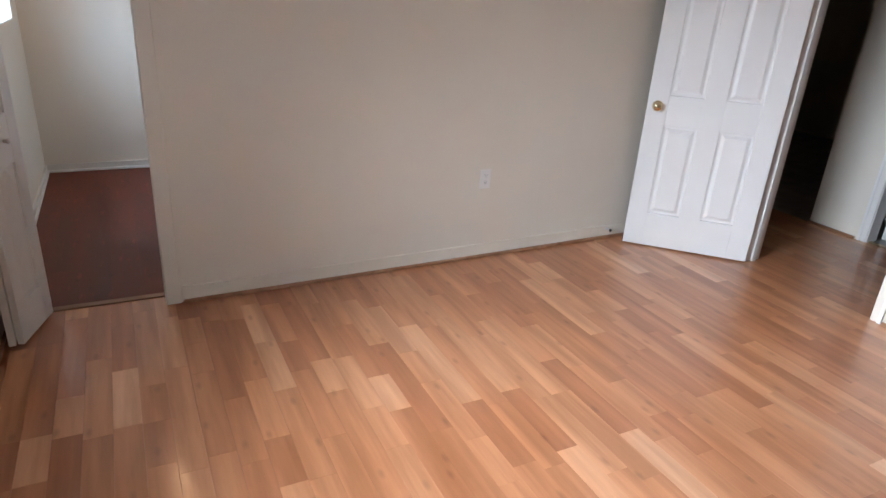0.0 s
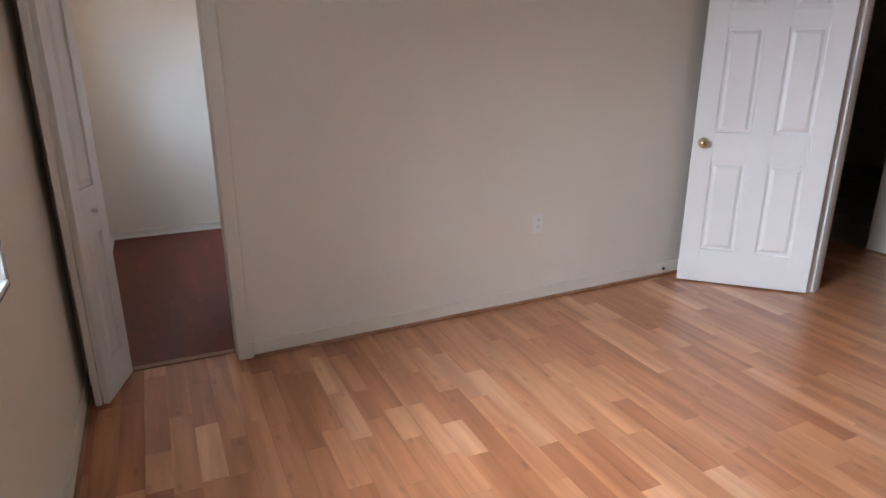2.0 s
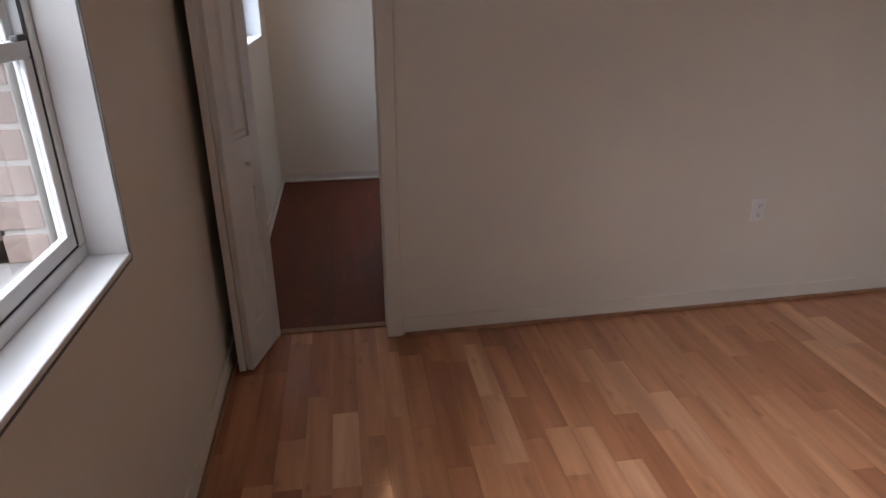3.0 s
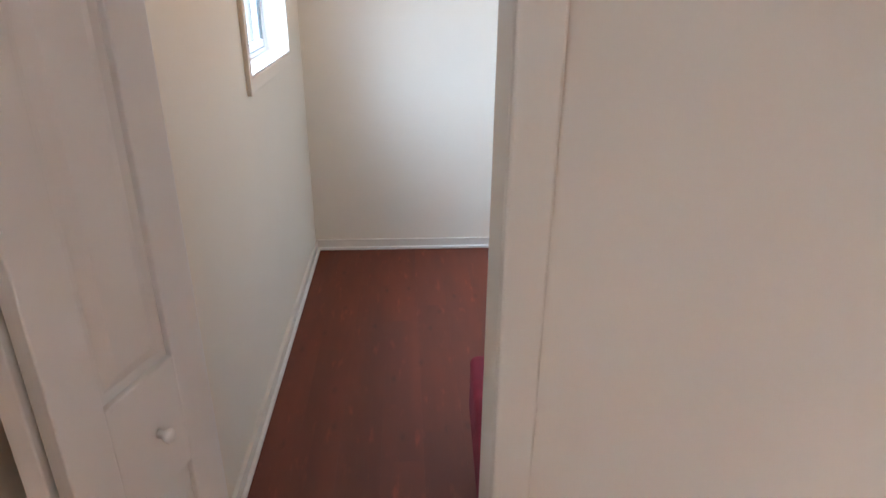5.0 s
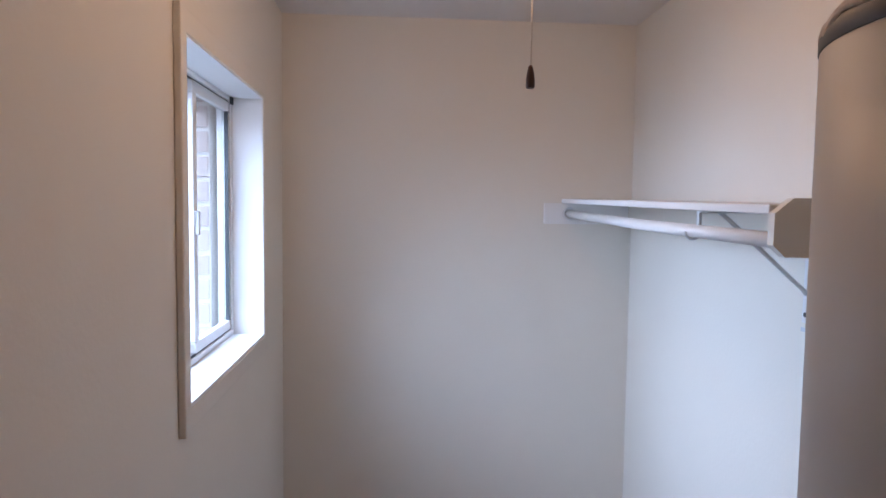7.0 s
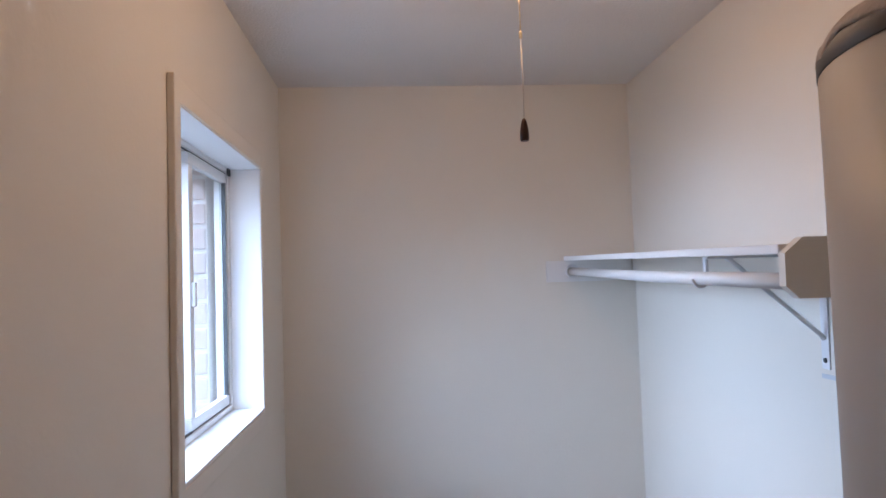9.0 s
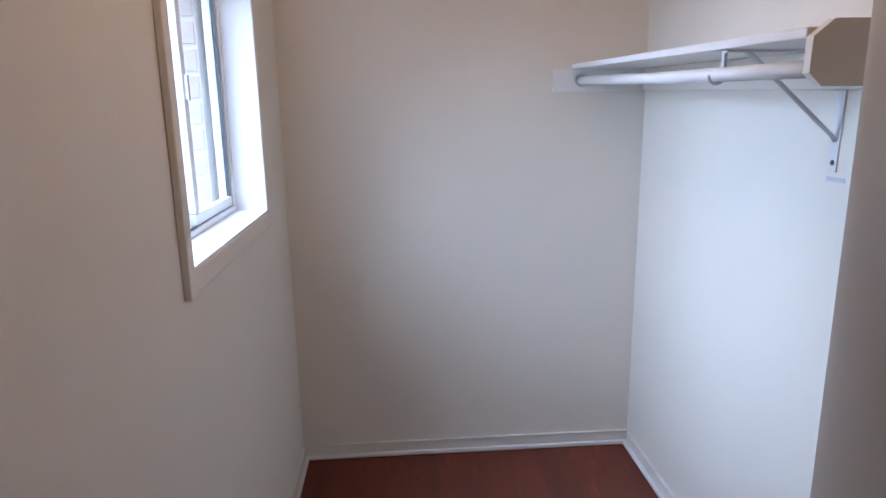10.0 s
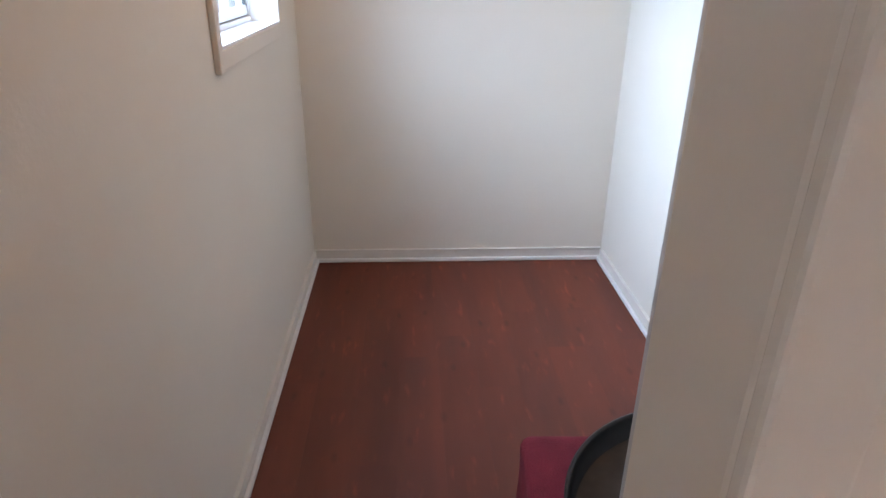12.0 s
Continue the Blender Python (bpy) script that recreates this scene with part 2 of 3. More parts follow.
def thing(name, m, label, category, group="", kind=""):
    ob = new(name)
    ob.empty_display_size = 0.1
    ob.matrix_world = m
    return tagged(ob, label, category, group, kind)


# ---- plan ----
H = 2.335            # ceiling
RW = 4.04            # bedroom wall with the hall door
CW = 1.425           # closet side wall
CD = 2.558           # closet back wall
WT = 0.145            # wall between bedroom and closet
JX = 0.663           # closet opening, far side
BACK = -4.15         # bedroom wall behind
DY0, DY1, DH = -1.372, -0.572, 2.05   # hall door opening
BW = (-2.30, -0.99, 0.86, 1.93)       # bedroom window: y0, y1, z0, z1
KW = (1.369, 2.147, 1.147, 1.937)     # closet window

# floors
FLOOR_Z = -0.012
solid("floor_subfloor", boxes((-0.14, 9.0, BACK - 0.15, 3.4, -0.359, FLOOR_Z)), M_CONC, "concrete slab under the laminate boards", "floor", "structure")

# outer wall with both windows
bm = boxes(
    (-0.1395, 0, BACK - 0.15, BW[0], -0.011, H), (-0.1395, 0, BW[0], BW[1], -0.011, BW[2] - 0.004), (-0.14, 0, BW[0], BW[1], BW[3], H),
    (-0.1395, 0, BW[1], KW[0], -0.011, H), (-0.1395, 0, KW[0], KW[1], -0.011, KW[2] - 0.004), (-0.14, 0, KW[0], KW[1], KW[3], H),
    (-0.1395, 0, KW[1], CD + 0.12, -0.011, H))
solid("wall_west", bm, M_WALL, "off-white painted outer wall with two windows", "wall", "structure")
FW = pose(JX, 0, 0, rz=1.5) @ pose(-JX, 0, 0)   # the long bedroom wall stands a little askew
bm = boxes((0, JX + 0.012, 0, WT, 2.045, H))
box(bm, JX + 0.012, RW + 0.06, 0, WT, -0.1, H, m=FW)
solid("wall_closet_front", bm, M_WALL, "off-white painted wall between bedroom and closet", "wall", "structure")
solid("wall_closet_back", boxes((0, CW, CD, CD + 0.12, -0.1, H)), M_WALL, "off-white painted back wall of the closet", "wall", "structure")
solid("wall_closet_side", boxes((CW, CW + 0.12, WT, CD + 0.12, -0.1, H)), M_WALL, "off-white painted side wall of the closet", "wall", "structure")
solid("wall_east", boxes((RW, RW + 0.12, BACK, DY0 - 0.012, -0.1, H), (RW, RW + 0.12, DY0 - 0.012, DY1 + 0.012, DH + 0.012, H), (RW, RW + 0.12, DY1 + 0.012, 0.3, -0.1, H)),
      M_WALL, "off-white painted bedroom wall with a doorway to the hall", "wall", "structure")
solid("wall_south", boxes((0, RW + 0.12, BACK - 0.15, BACK, -0.1, H)), M_WALL, "off-white painted wall behind the bedroom", "wall", "structure")
# hall and what lies past it
HX = 5.25
HC, HD0 = -0.17, -0.615     # corner to the dark passage; hinge side of the far door
HD1 = HD0 - 0.76
solid("wall_hall_far", boxes((HX, HX + 0.115, HD0 + 0.012, HC, -0.1, H), (HX, HX + 0.115, HD1 - 0.012, HD0 + 0.012, 2.06, H), (HX, HX + 0.115, BACK - 0.15, HD1 - 0.012, -0.1, H)),
      M_WALL, "off-white hall wall with a far doorway", "wall", "structure")
solid("wall_passage", boxes((HX + 0.115, 8.9, HC - 0.115, HC, -0.1, H)), M_WALL, "unlit passage wall", "wall", "structure")
# end walls added far back, so little light returns and the passage stays dark
solid("wall_passage_end", boxes((8.9, 9.0, BACK - 0.15, 3.4, -0.1, H), (RW, 8.9, 3.28, 3.4, -0.1, H), (RW, RW + 0.12, 0.3, 3.28, -0.1, H)), M_WALL, "added end walls, set far back to keep the passage dark", "wall", "structure")
solid("wall_far_room", boxes((RW + 0.12, 8.9, BACK - 0.15, BACK - 0.03, -0.1, H)), M_WALL, "plain wall closing the hall and far room", "wall", "structure")
solid("ceiling", boxes((-0.2, 9.0, BACK - 0.2, 3.4, H, H + 0.15)), M_CEIL, "flat white painted ceiling with fine texture", "ceiling", "structure")
solid("roof_eave", boxes((-0.6, 9.1, BACK - 0.3, 3.5, H + 0.16, H + 0.3)), M_CONC, "plain eave above the windows", "roof", "structure")


# ---- trim ----
def baseboard(name, m, length, h=0.088, t=0.012, shoe=True, material=None):
    """A board along local x, its back at y = 0, facing -y."""
    base = thing(name, m, "painted baseboard with a small shoe moulding at the floor", "baseboard", kind="structure")
    bm = bmesh.new()
    prism(bm, [(0, 0), (length, 0), (length, h - 0.003), (0, h - 0.003)], -t, 0)
    part("board", bm, M_BASE if material is None else material, base)
    if material is None:
        bm = bmesh.new()
        box(bm, 0.001, length - 0.001, -t - 0.002, -0.0005, h - 0.006, h)
        part("cap", bm, M_BASE, base)
    bm = bmesh.new()
    box(bm, 0, length, -t - 0.014, -t, 0.0, 0.020, 0.005)
    part("shoe_moulding", bm, M_QUARTER if shoe else M_TRIM, base, "oak-coloured shoe moulding" if shoe else "white shoe moulding")
    return base


C = 0.064  # casing width
baseboard("baseboard", FW @ pose(JX + 0.075, 0, 0), RW - JX - 0.075 + 0.012, material=M_WALL)
baseboard("baseboard", pose(RW, DY0 - C - 0.004, 0, rz=-90), -BACK + DY0 - C, material=M_WALL)
baseboard("baseboard", pose(RW, 0.055, 0, rz=-90), 0.055 - DY1 - C - 0.01, material=M_WALL)
baseboard("baseboard", pose(0, BACK + 0.0, 0, rz=90), -BACK - 0.004, material=M_WALL)
baseboard("baseboard", pose(RW - 0.02, BACK, 0, rz=180), RW - 0.04, material=M_WALL)
baseboard("baseboard", pose(0.001, CD, 0), CW - 0.002, h=0.062, shoe=False)
baseboard("baseboard", pose(0, WT + 0.02, 0, rz=90), CD - WT - 0.046, h=0.062, shoe=False)
baseboard("baseboard", pose(CW, CD - 0.028, 0, rz=-90), CD - WT - 0.04, h=0.062, shoe=False)
baseboard("baseboard", pose(HX, HC, 0, rz=-90), HC - HD0 - C - 0.02, h=0.02, material=M_WALL)

# closet opening: jamb lining and casing
lin = thing("closet_door_frame", pose(0, 0, 0), "white painted jamb and flat casing round the closet opening", "door frame", kind="structure")
part("jamb", boxes((JX, JX + 0.018, -0.001, WT + 0.001, 0, 2.045), bevel=0.007), M_WALL, lin)
part("jamb", boxes((0.001, 0.016, 0.002, WT - 0.002, 0, 2.045)), M_TRIM, lin)
part("head_jamb", boxes((0.016, JX, -0.001, WT + 0.001, 2.033, 2.045)), M_TRIM, lin)
part("casing", boxes((JX + 0.001, JX + C + 0.004, -0.014, 0.005, 0, 2.10), bevel=0.005), M_WALL, lin)
part("head_casing", boxes((0.002, JX, -0.014, -0.001, 2.036, 2.10), bevel=0.004), M_TRIM, lin)
part("track", boxes((0.02, JX - 0.004, 0.052, 0.078, 2.018, 2.033)), M_STEEL, lin, "white steel bifold track")
solid("threshold_strip", boxes((0.016, JX, 0.086, 0.128, -0.012, 0.007), bevel=0.003), M_STRIP, "worn oak threshold strip between two floors", "threshold", "structure")

# hall doorway: lining, stops, casing
dfr = thing("hall_door_frame", pose(0, 0, 0), "white painted doorway lining with moulded casing", "door frame", kind="structure")
for y0, y1, s in ((DY1, DY1 + 0.012, 1), (DY0 - 0.012, DY0, -1)):
    part("jamb", boxes((RW - 0.001, RW + 0.121, y0, y1, 0, DH), bevel=0.002), M_TRIM, dfr)
    a, b = (DY1 + 0.004, DY1 + C) if s > 0 else (DY0 - C, DY0 - 0.004)
    part("casing", boxes((RW - 0.013, RW - 0.001, a, b, 0, DH + C), bevel=0.004), M_WALL, dfr)
    part("casing_bead", boxes((RW - 0.019, RW - 0.013, *((b - 0.02, b) if s > 0 else (a, a + 0.02)), 0, DH + C), bevel=0.002), M_TRIM, dfr)
    part("casing", boxes((RW + 0.121, RW + 0.133, a, b, 0, DH + C), bevel=0.004), M_TRIM, dfr)
    part("stop", boxes((RW + 0.045, RW + 0.08, *((y0 - 0.011, y0) if s > 0 else (y1, y1 + 0.011)), 0, DH - 0.011)), M_TRIM, dfr)
part("head_jamb", boxes((RW - 0.001, RW + 0.121, DY0, DY1, DH, DH + 0.012)), M_TRIM, dfr)
part("head_casing", boxes((RW - 0.013, RW - 0.001, DY0 - 0.004, DY1 + 0.004, DH + 0.004, DH + C)), M_TRIM, dfr)

ffr = thing("far_door_frame", pose(0, 0, 0), "white painted frame of the far hall doorway", "door frame", kind="structure")
for y0, y1, s in ((HD0, HD0 + 0.012, 1), (HD1 - 0.012, HD1, -1)):
    part("jamb", boxes((HX - 0.001, HX + 0.116, y0, y1, 0, 2.06), bevel=0.002), M_TRIM, ffr)
    a, b = (HD0 + 0.004, HD0 + C) if s > 0 else (HD1 - C, HD1 - 0.004)
    part("casing", boxes((HX - 0.013, HX - 0.001, a, b, 0, 2.12), bevel=0.004), M_TRIM, ffr)
    part("casing_bead", boxes((HX - 0.019, HX - 0.013, *((b - 0.02, b) if s > 0 else (a, a + 0.02)), 0, 2.12), bevel=0.002), M_TRIM, ffr)
part("metal_threshold", boxes((HX + 0.02, HX + 0.06, HD1, HD0, -0.012, 0.006), bevel=0.002), M_CHAIN, ffr, "brass threshold strip")


# ---- doors ----
def raised(bm, x0, x1, z0, z1, y, out, arch=0.0):
    """A raised field with sloped edges on the face at y; out is -1 or 1."""
    pts = [(x0, z0), (x1, z0), (x1, z1)]
    if arch:
        for i in range(1, 12):
            u = i / 12
            pts.append((x1 + (x0 - x1) * u, z1 + arch * math.sin(math.pi * u) ** 2))
    pts.append((x0, z1))
    prism(bm, pts, y + out * 0.009, y, taper=0.02)


def panel_leaf(root, width, height, thick, fields, arch=()):
    """A moulded leaf in local x (width), y (thickness, centred), z: core, stiles and rails with sunk fields on both faces."""
    half = thick / 2
    core = bmesh.new()
    box(core, 0.004, width - 0.004, -half + 0.011, half - 0.011, 0.004, height - 0.004)
    part("core", core, M_DOOR, root)
    xs = sorted({v for f in fields for v in f[:2]})
    cols = [(xs[i], xs[i + 1]) for i in range(0, len(xs), 2)]
    rows = sorted({f[2:] for f in fields})
    edges_x = [0.0] + [v for c in cols for v in c] + [width]
    for i in range(0, len(edges_x), 2):
        bm = bmesh.new()
        if i in (0, len(edges_x) - 2):
            box(bm, edges_x[i], edges_x[i + 1], -half, half, 0, height, 0.0025)
            part("stile", bm, M_DOOR, root)
        else:
            box(bm, edges_x[i], edges_x[i + 1], -half, half, rows[0][0] - 0.002, rows[-1][1] + 0.002, 0.0025)
            part("mullion", bm, M_DOOR, root)
    edges_z = [0.0] + [v for r in rows for v in r] + [height]
    for i in range(0, len(edges_z), 2):
        bm = bmesh.new()
        box(bm, edges_x[1] - 0.001, edges_x[-2] + 0.001, -half + 0.0003, half - 0.0003, edges_z[i], edges_z[i + 1], 0.0025)
        part("rail", bm, M_DOOR, root)
    g = 0.016
    for x0, x1, z0, z1 in fields:
        bm = bmesh.new()
        k = arch[0] if arch and z0 < 0.5 else 0.0
        for y, out in ((-half + 0.011, -1), (half - 0.011, 1)):
            raised(bm, x0 + g, x1 - g, z0 + g, z1 - g - k, y, out, k)
        part("panel", bm, M_DOOR, root)


SIX = [(a, b, z0, z1) for a, b in ((0.122, 0.318), (0.445, 0.641)) for z0, z1 in ((0.222, 0.79), (0.972, 1.578), (1.678, 1.90))]


def six_panel_door(m, label, knob=True, pin=0.02):
    door = thing("door", m, label, "door")
    panel_leaf(door, 0.763, 2.025, 0.036, SIX)
    if knob:
        for s in (-1, 1):
            bm = bmesh.new()
            turn = pose(0.763 - 0.062, 0, 0.905) @ pose(0, 0, 0, rx=90 if s < 0 else -90)
            lathe(bm, [(0.032, 0.018), (0.0325, 0.021), (0.028, 0.026), (0.013, 0.030), (0.0115, 0.045), (0.017, 0.052), (0.0255, 0.060), (0.0285, 0.069), (0.0265, 0.077), (0.018, 0.083), (0.006, 0.085)], 28, turn)
            part("door_knob", bm, M_BRASS, door, "polished brass knob")
        bm = bmesh.new()
        box(bm, 0.762, 0.7645, -0.012, 0.012, 0.875, 0.935, 0.0008)
        part("latch_plate", bm, M_BRASS, door, "brass latch plate")
    for z in (0.2, 1.02, 1.82):
        bm = bmesh.new()
        lathe(bm, [(0.0065, z - 0.045), (0.0065, z + 0.045)], 12, pose(-0.004, pin, 0))
        box(bm, -0.0015, 0.0, -0.016, 0.018, z - 0.044, z + 0.044)
        part("hinge", bm, M_STEEL, door, "painted hinge")
    return door


hinge = Vector((RW - 0.016, DY1 - 0.006, 0.010))
free = Vector((3.519, -0.070, 0.010))
ang = math.degrees(math.atan2(free.y - hinge.y, free.x - hinge.x))
six_panel_door(pose(*hinge, rz=ang), "white six-panel door standing half open, brass knob", pin=-0.02)
far_door = six_panel_door(pose(HX + 0.165, HD0 - 0.024, 0.010, rz=1.5), "white six-panel door wide open into a far room", knob=False)

for z in (0.2, 1.02, 1.82):
    part("hinge", boxes((-0.052, -0.002, 0.004, 0.012, z - 0.045, z + 0.045)), M_STEEL, far_door, "white painted hinge leaf")

# bifold closet door, folded against the side
bif = thing("bifold_door", pose(0, 0, 0.012), "white folded bifold closet door with raised arched panels", "bifold door")
FIELD = [(0.074, 0.215, 0.17, 0.725), (0.074, 0.215, 0.925, 1.86)]


def leaf(name, a, b):
    d = math.degrees(math.atan2(b[1] - a[1], b[0] - a[0]))
    root = new(name)
    root.empty_display_size = 0.1
    root.parent = bif
    root.matrix_local = pose(a[0], a[1], 0, rz=d)
    panel_leaf(root, 0.289, 1.985, 0.0265, FIELD, arch=(0.035,))
    return root


fold_a = leaf("leaf", (0.035, 0.078), (0.058, -0.205))
fold_b = leaf("leaf", (0.088, -0.203), (0.176, 0.072))
bm = bmesh.new()
lathe(bm, [(0.007, 0.0), (0.006, 0.008), (0.010, 0.013), (0.0115, 0.018), (0.009, 0.023), (0.002, 0.025)], 20, pose(0.155, -0.015, 0.825, rx=90))
part("knob", bm, M_STEEL, fold_b, "small pale round knob")


# ---- windows ----
def pane(parent, y0, y1, z0, z1, x):
    ob = part("pane", boxes((x - 0.002, x + 0.002, y0, y1, z0, z1)), M_GLASS, parent)
    ob.visible_shadow = False
    return ob


def rail_frame(name, parent, y0, y1, z0, z1, x0, x1, w, material=None):
    ob = None
    bm = boxes((x0, x1, y0, y1, z0, z0 + w), (x0, x1, y0, y1, z1 - w, z1), (x0, x1, y0, y0 + w, z0 + w, z1 - w), (x0, x1, y1 - w, y1, z0 + w, z1 - w), bevel=0.003)
    return part(name, bm, material or M_VINYL, parent)


# bedroom window: two sashes over each other, deep painted sill
y0, y1, z0, z1 = BW
win = thing("window_1", pose(0, 0, 0), "white vinyl hung window with deep painted sill", "window", kind="structure")
part("window_sill", boxes((-0.139, 0.004, y0, y1, z0 - 0.0035, z0 + 0.012), bevel=0.004), M_SILL, win, "glossy white sill")
part("reveal", boxes((-0.088, -0.001, y1 - 0.006, y1 + 0.0, z0 + 0.012, z1), (-0.088, -0.001, y0, y0 + 0.006, z0 + 0.012, z1), (-0.088, -0.001, y0 + 0.006, y1 - 0.006, z1 - 0.006, z1)), M_TRIM, win)
part("edge_bead", boxes((-0.001, 0.0045, y1 - 0.002, y1 + 0.003, z0 - 0.004, z1), (-0.001, 0.0045, y0, y1, z0 - 0.008, z0 - 0.004)), mat("dull_grey_metal", (0.22, 0.22, 0.21), 0.5), win, "thin dark metal edge bead")
rail_frame("window_frame", win, y0, y1 - 0.0, z0 + 0.012, z1, -0.138, -0.090, 0.034)
mid = 1.345
rail_frame("gasket", win, y0 + 0.034, y1 - 0.034, z0 + 0.046, z1 - 0.034, -0.100, -0.093, 0.004, M_GASKET)
rail_frame("lower_sash", win, y0 + 0.036, y1 - 0.036, z0 + 0.048, mid + 0.018, -0.118, -0.096, 0.036)
rail_frame("upper_sash", win, y0 + 0.036, y1 - 0.036, mid - 0.018, z1 - 0.036, -0.138, -0.120, 0.034)
pane(win, y0 + 0.072, y1 - 0.072, z0 + 0.084, mid - 0.018, -0.108)
pane(win, y0 + 0.070, y1 - 0.070, mid + 0.016, z1 - 0.070, -0.129)
part("latch", boxes((-0.096, -0.080, -1.10, -1.06, mid + 0.018, mid + 0.03), bevel=0.003), M_GASKET, win, "dark sash latch")

# closet window: sliding sashes, casing all round
y0, y1, z0, z1 = KW
kwin = thing("window_2", pose(0, 0, 0), "white vinyl sliding window with flat painted casing", "window", kind="structure")
part("window_sill", boxes((-0.139, 0.012, y0, y1, z0 - 0.0035, z0 + 0.006), bevel=0.002), M_SILL, kwin, "glossy white sill")
part("reveal", boxes((-0.088, 0.010, y1 - 0.004, y1, z0 + 0.006, z1), (-0.088, 0.010, y0, y0 + 0.004, z0 + 0.006, z1), (-0.088, 0.010, y0 + 0.004, y1 - 0.004, z1 - 0.004, z1)), M_TRIM, kwin)
k = 0.052
for nm, s in (("casing", (0.0005, 0.0165, y0 - 0.037, y0, z0 - k - 0.004, z1 + k)), ("casing", (0.0005, 0.014, y1, y1 + k, z0 - k, z1 + k)),
              ("casing", (0.0005, 0.014, y0, y1, z0 - k, z0 - 0.0035)), ("casing", (0.0005, 0.014, y0, y1, z1, z1 + k))):
    part(nm, boxes(s, bevel=0.003), M_WALL, kwin, "casing painted like the wall")
rail_frame("window_frame", kwin, y0, y1, z0 + 0.006, z1, -0.138, -0.088, 0.018)
ym = 1.775
rail_frame("gasket", kwin, y0 + 0.018, y1 - 0.018, z0 + 0.024, z1 - 0.018, -0.1, -0.094, 0.004, M_GASKET)
part("fixed_sash", boxes((-0.116, -0.094, ym - 0.018, y1 - 0.020, z0 + 0.026, z0 + 0.058), (-0.116, -0.094, ym - 0.018, y1 - 0.020, z1 - 0.052, z1 - 0.020),
                        (-0.116, -0.094, ym - 0.018, ym + 0.014, z0 + 0.058, z1 - 0.052), (-0.116, -0.094, y1 - 0.034, y1 - 0.020, z0 + 0.058, z1 - 0.052), bevel=0.003), M_VINYL, kwin)
part("glazing_seal", boxes((-0.108, -0.0935, y1 - 0.038, y1 - 0.034, z0 + 0.058, z1 - 0.052)), M_GASKET, kwin, "dark rubber glazing seal")
rail_frame("sliding_sash", kwin, y0 + 0.028, ym + 0.012, z0 + 0.034, z1 - 0.028, -0.136, -0.117, 0.034)
pane(kwin, ym + 0.014, y1 - 0.038, z0 + 0.058, z1 - 0.052, -0.105)
pane(kwin, y0 + 0.062, ym - 0.022, z0 + 0.068, z1 - 0.062, -0.127)
part("handle", boxes((-0.094, -0.083, ym - 0.012, ym + 0.004, 1.50, 1.565), bevel=0.003), M_VINYL, kwin, "white pull on the meeting stile")
part("tracks", boxes((-0.094, -0.092, y0 + 0.03, ym - 0.02, z0 + 0.008, z0 + 0.03)), M_GASKET, kwin, "dark track slot")
for dy in (0.018, 0.034):
    part("clip", boxes((-0.087, -0.080, y1 - dy - 0.004, y1 - dy, z1 - 0.028, z1 - 0.005)), M_GASKET, kwin, "small dark clip")

# ---- closet fittings ----
SX, SZ, SY = 1.128, 1.609, 1.092     # shelf: front edge, underside, end
SLOPE = pose(0, CD, 1.61, 1.3) @ pose(0, -CD, -1.61)   # the shelf hangs a little lower at its free end
shelf = thing("closet_shelf", SLOPE, "white painted wooden shelf on the closet side wall", "shelf")
part("board", boxes((SX, CW - 0.001, SY + 0.020, CD - 0.001, SZ, SZ + 0.018), bevel=0.003), M_TRIM, shelf)
part("wall_cleat", boxes((CW - 0.019, CW - 0.001, SY + 0.02, CD - 0.02, SZ - 0.085, SZ), bevel=0.002), M_WALL, shelf)
bm = bmesh.new()
prism(bm, [(1.055, SZ - 0.085), (CW - 0.02, SZ - 0.085), (CW - 0.02, SZ), (1.055, SZ)], CD - 0.018, CD - 0.001)
part("end_cleat", bm, M_TRIM, shelf, "short cleat holding the rod end")
bm = bmesh.new()
prism(bm, [(SX + 0.024, SZ - 0.078), (CW - 0.001, SZ - 0.078), (CW - 0.001, SZ + 0.030), (SX + 0.034, SZ + 0.030), (SX, SZ + 0.002), (SX, SZ - 0.056)], SY, SY + 0.019)
part("end_board", bm, M_WALL, shelf, "end board with clipped corners, wall coloured")
rod = thing("closet_rod", SLOPE, "white painted clothes rod under the closet shelf", "closet rod")
RX, RZ = SX + 0.028, SZ - 0.043
part("bar", tube(bmesh.new(), [(RX, SY + 0.019, RZ - 0.006), (RX, 1.8, RZ - 0.008), (RX, CD - 0.019, RZ)], 0.0155, 18), M_TRIM, rod)
bm = bmesh.new()
lathe(bm, [(0.026, 0.0), (0.027, 0.012), (0.021, 0.014), (0.021, 0.004)], 24, pose(RX, CD - 0.018, RZ, rx=90))
part("rod_socket", bm, M_STEEL, rod)
brk = thing("shelf_bracket", SLOPE, "white steel bracket with a rod hook under the shelf", "bracket")
BY = 1.415
part("wall_plate", boxes((CW - 0.004, CW - 0.0005, BY - 0.013, BY + 0.013, SZ - 0.265, SZ - 0.086), bevel=0.001), M_STEEL, brk)
part("top_arm", boxes((SX + 0.02, CW - 0.02, BY - 0.010, BY + 0.010, SZ - 0.006, SZ - 0.001)), M_STEEL, brk)
bm = bmesh.new()
tube(bm, [(CW - 0.005, BY, SZ - 0.196), (CW - 0.016, BY, SZ - 0.184), (SX + 0.078, BY, SZ - 0.010), (SX + 0.068, BY, SZ - 0.005)], 0.0055, 10)
part("brace", bm, M_STEEL, brk)
bm = bmesh.new()
arc = [(RX - 0.019 * math.cos(a), BY + 0.045, RZ - 0.008 - 0.019 * math.sin(a)) for a in [math.pi * i / 10 for i in range(11)]]
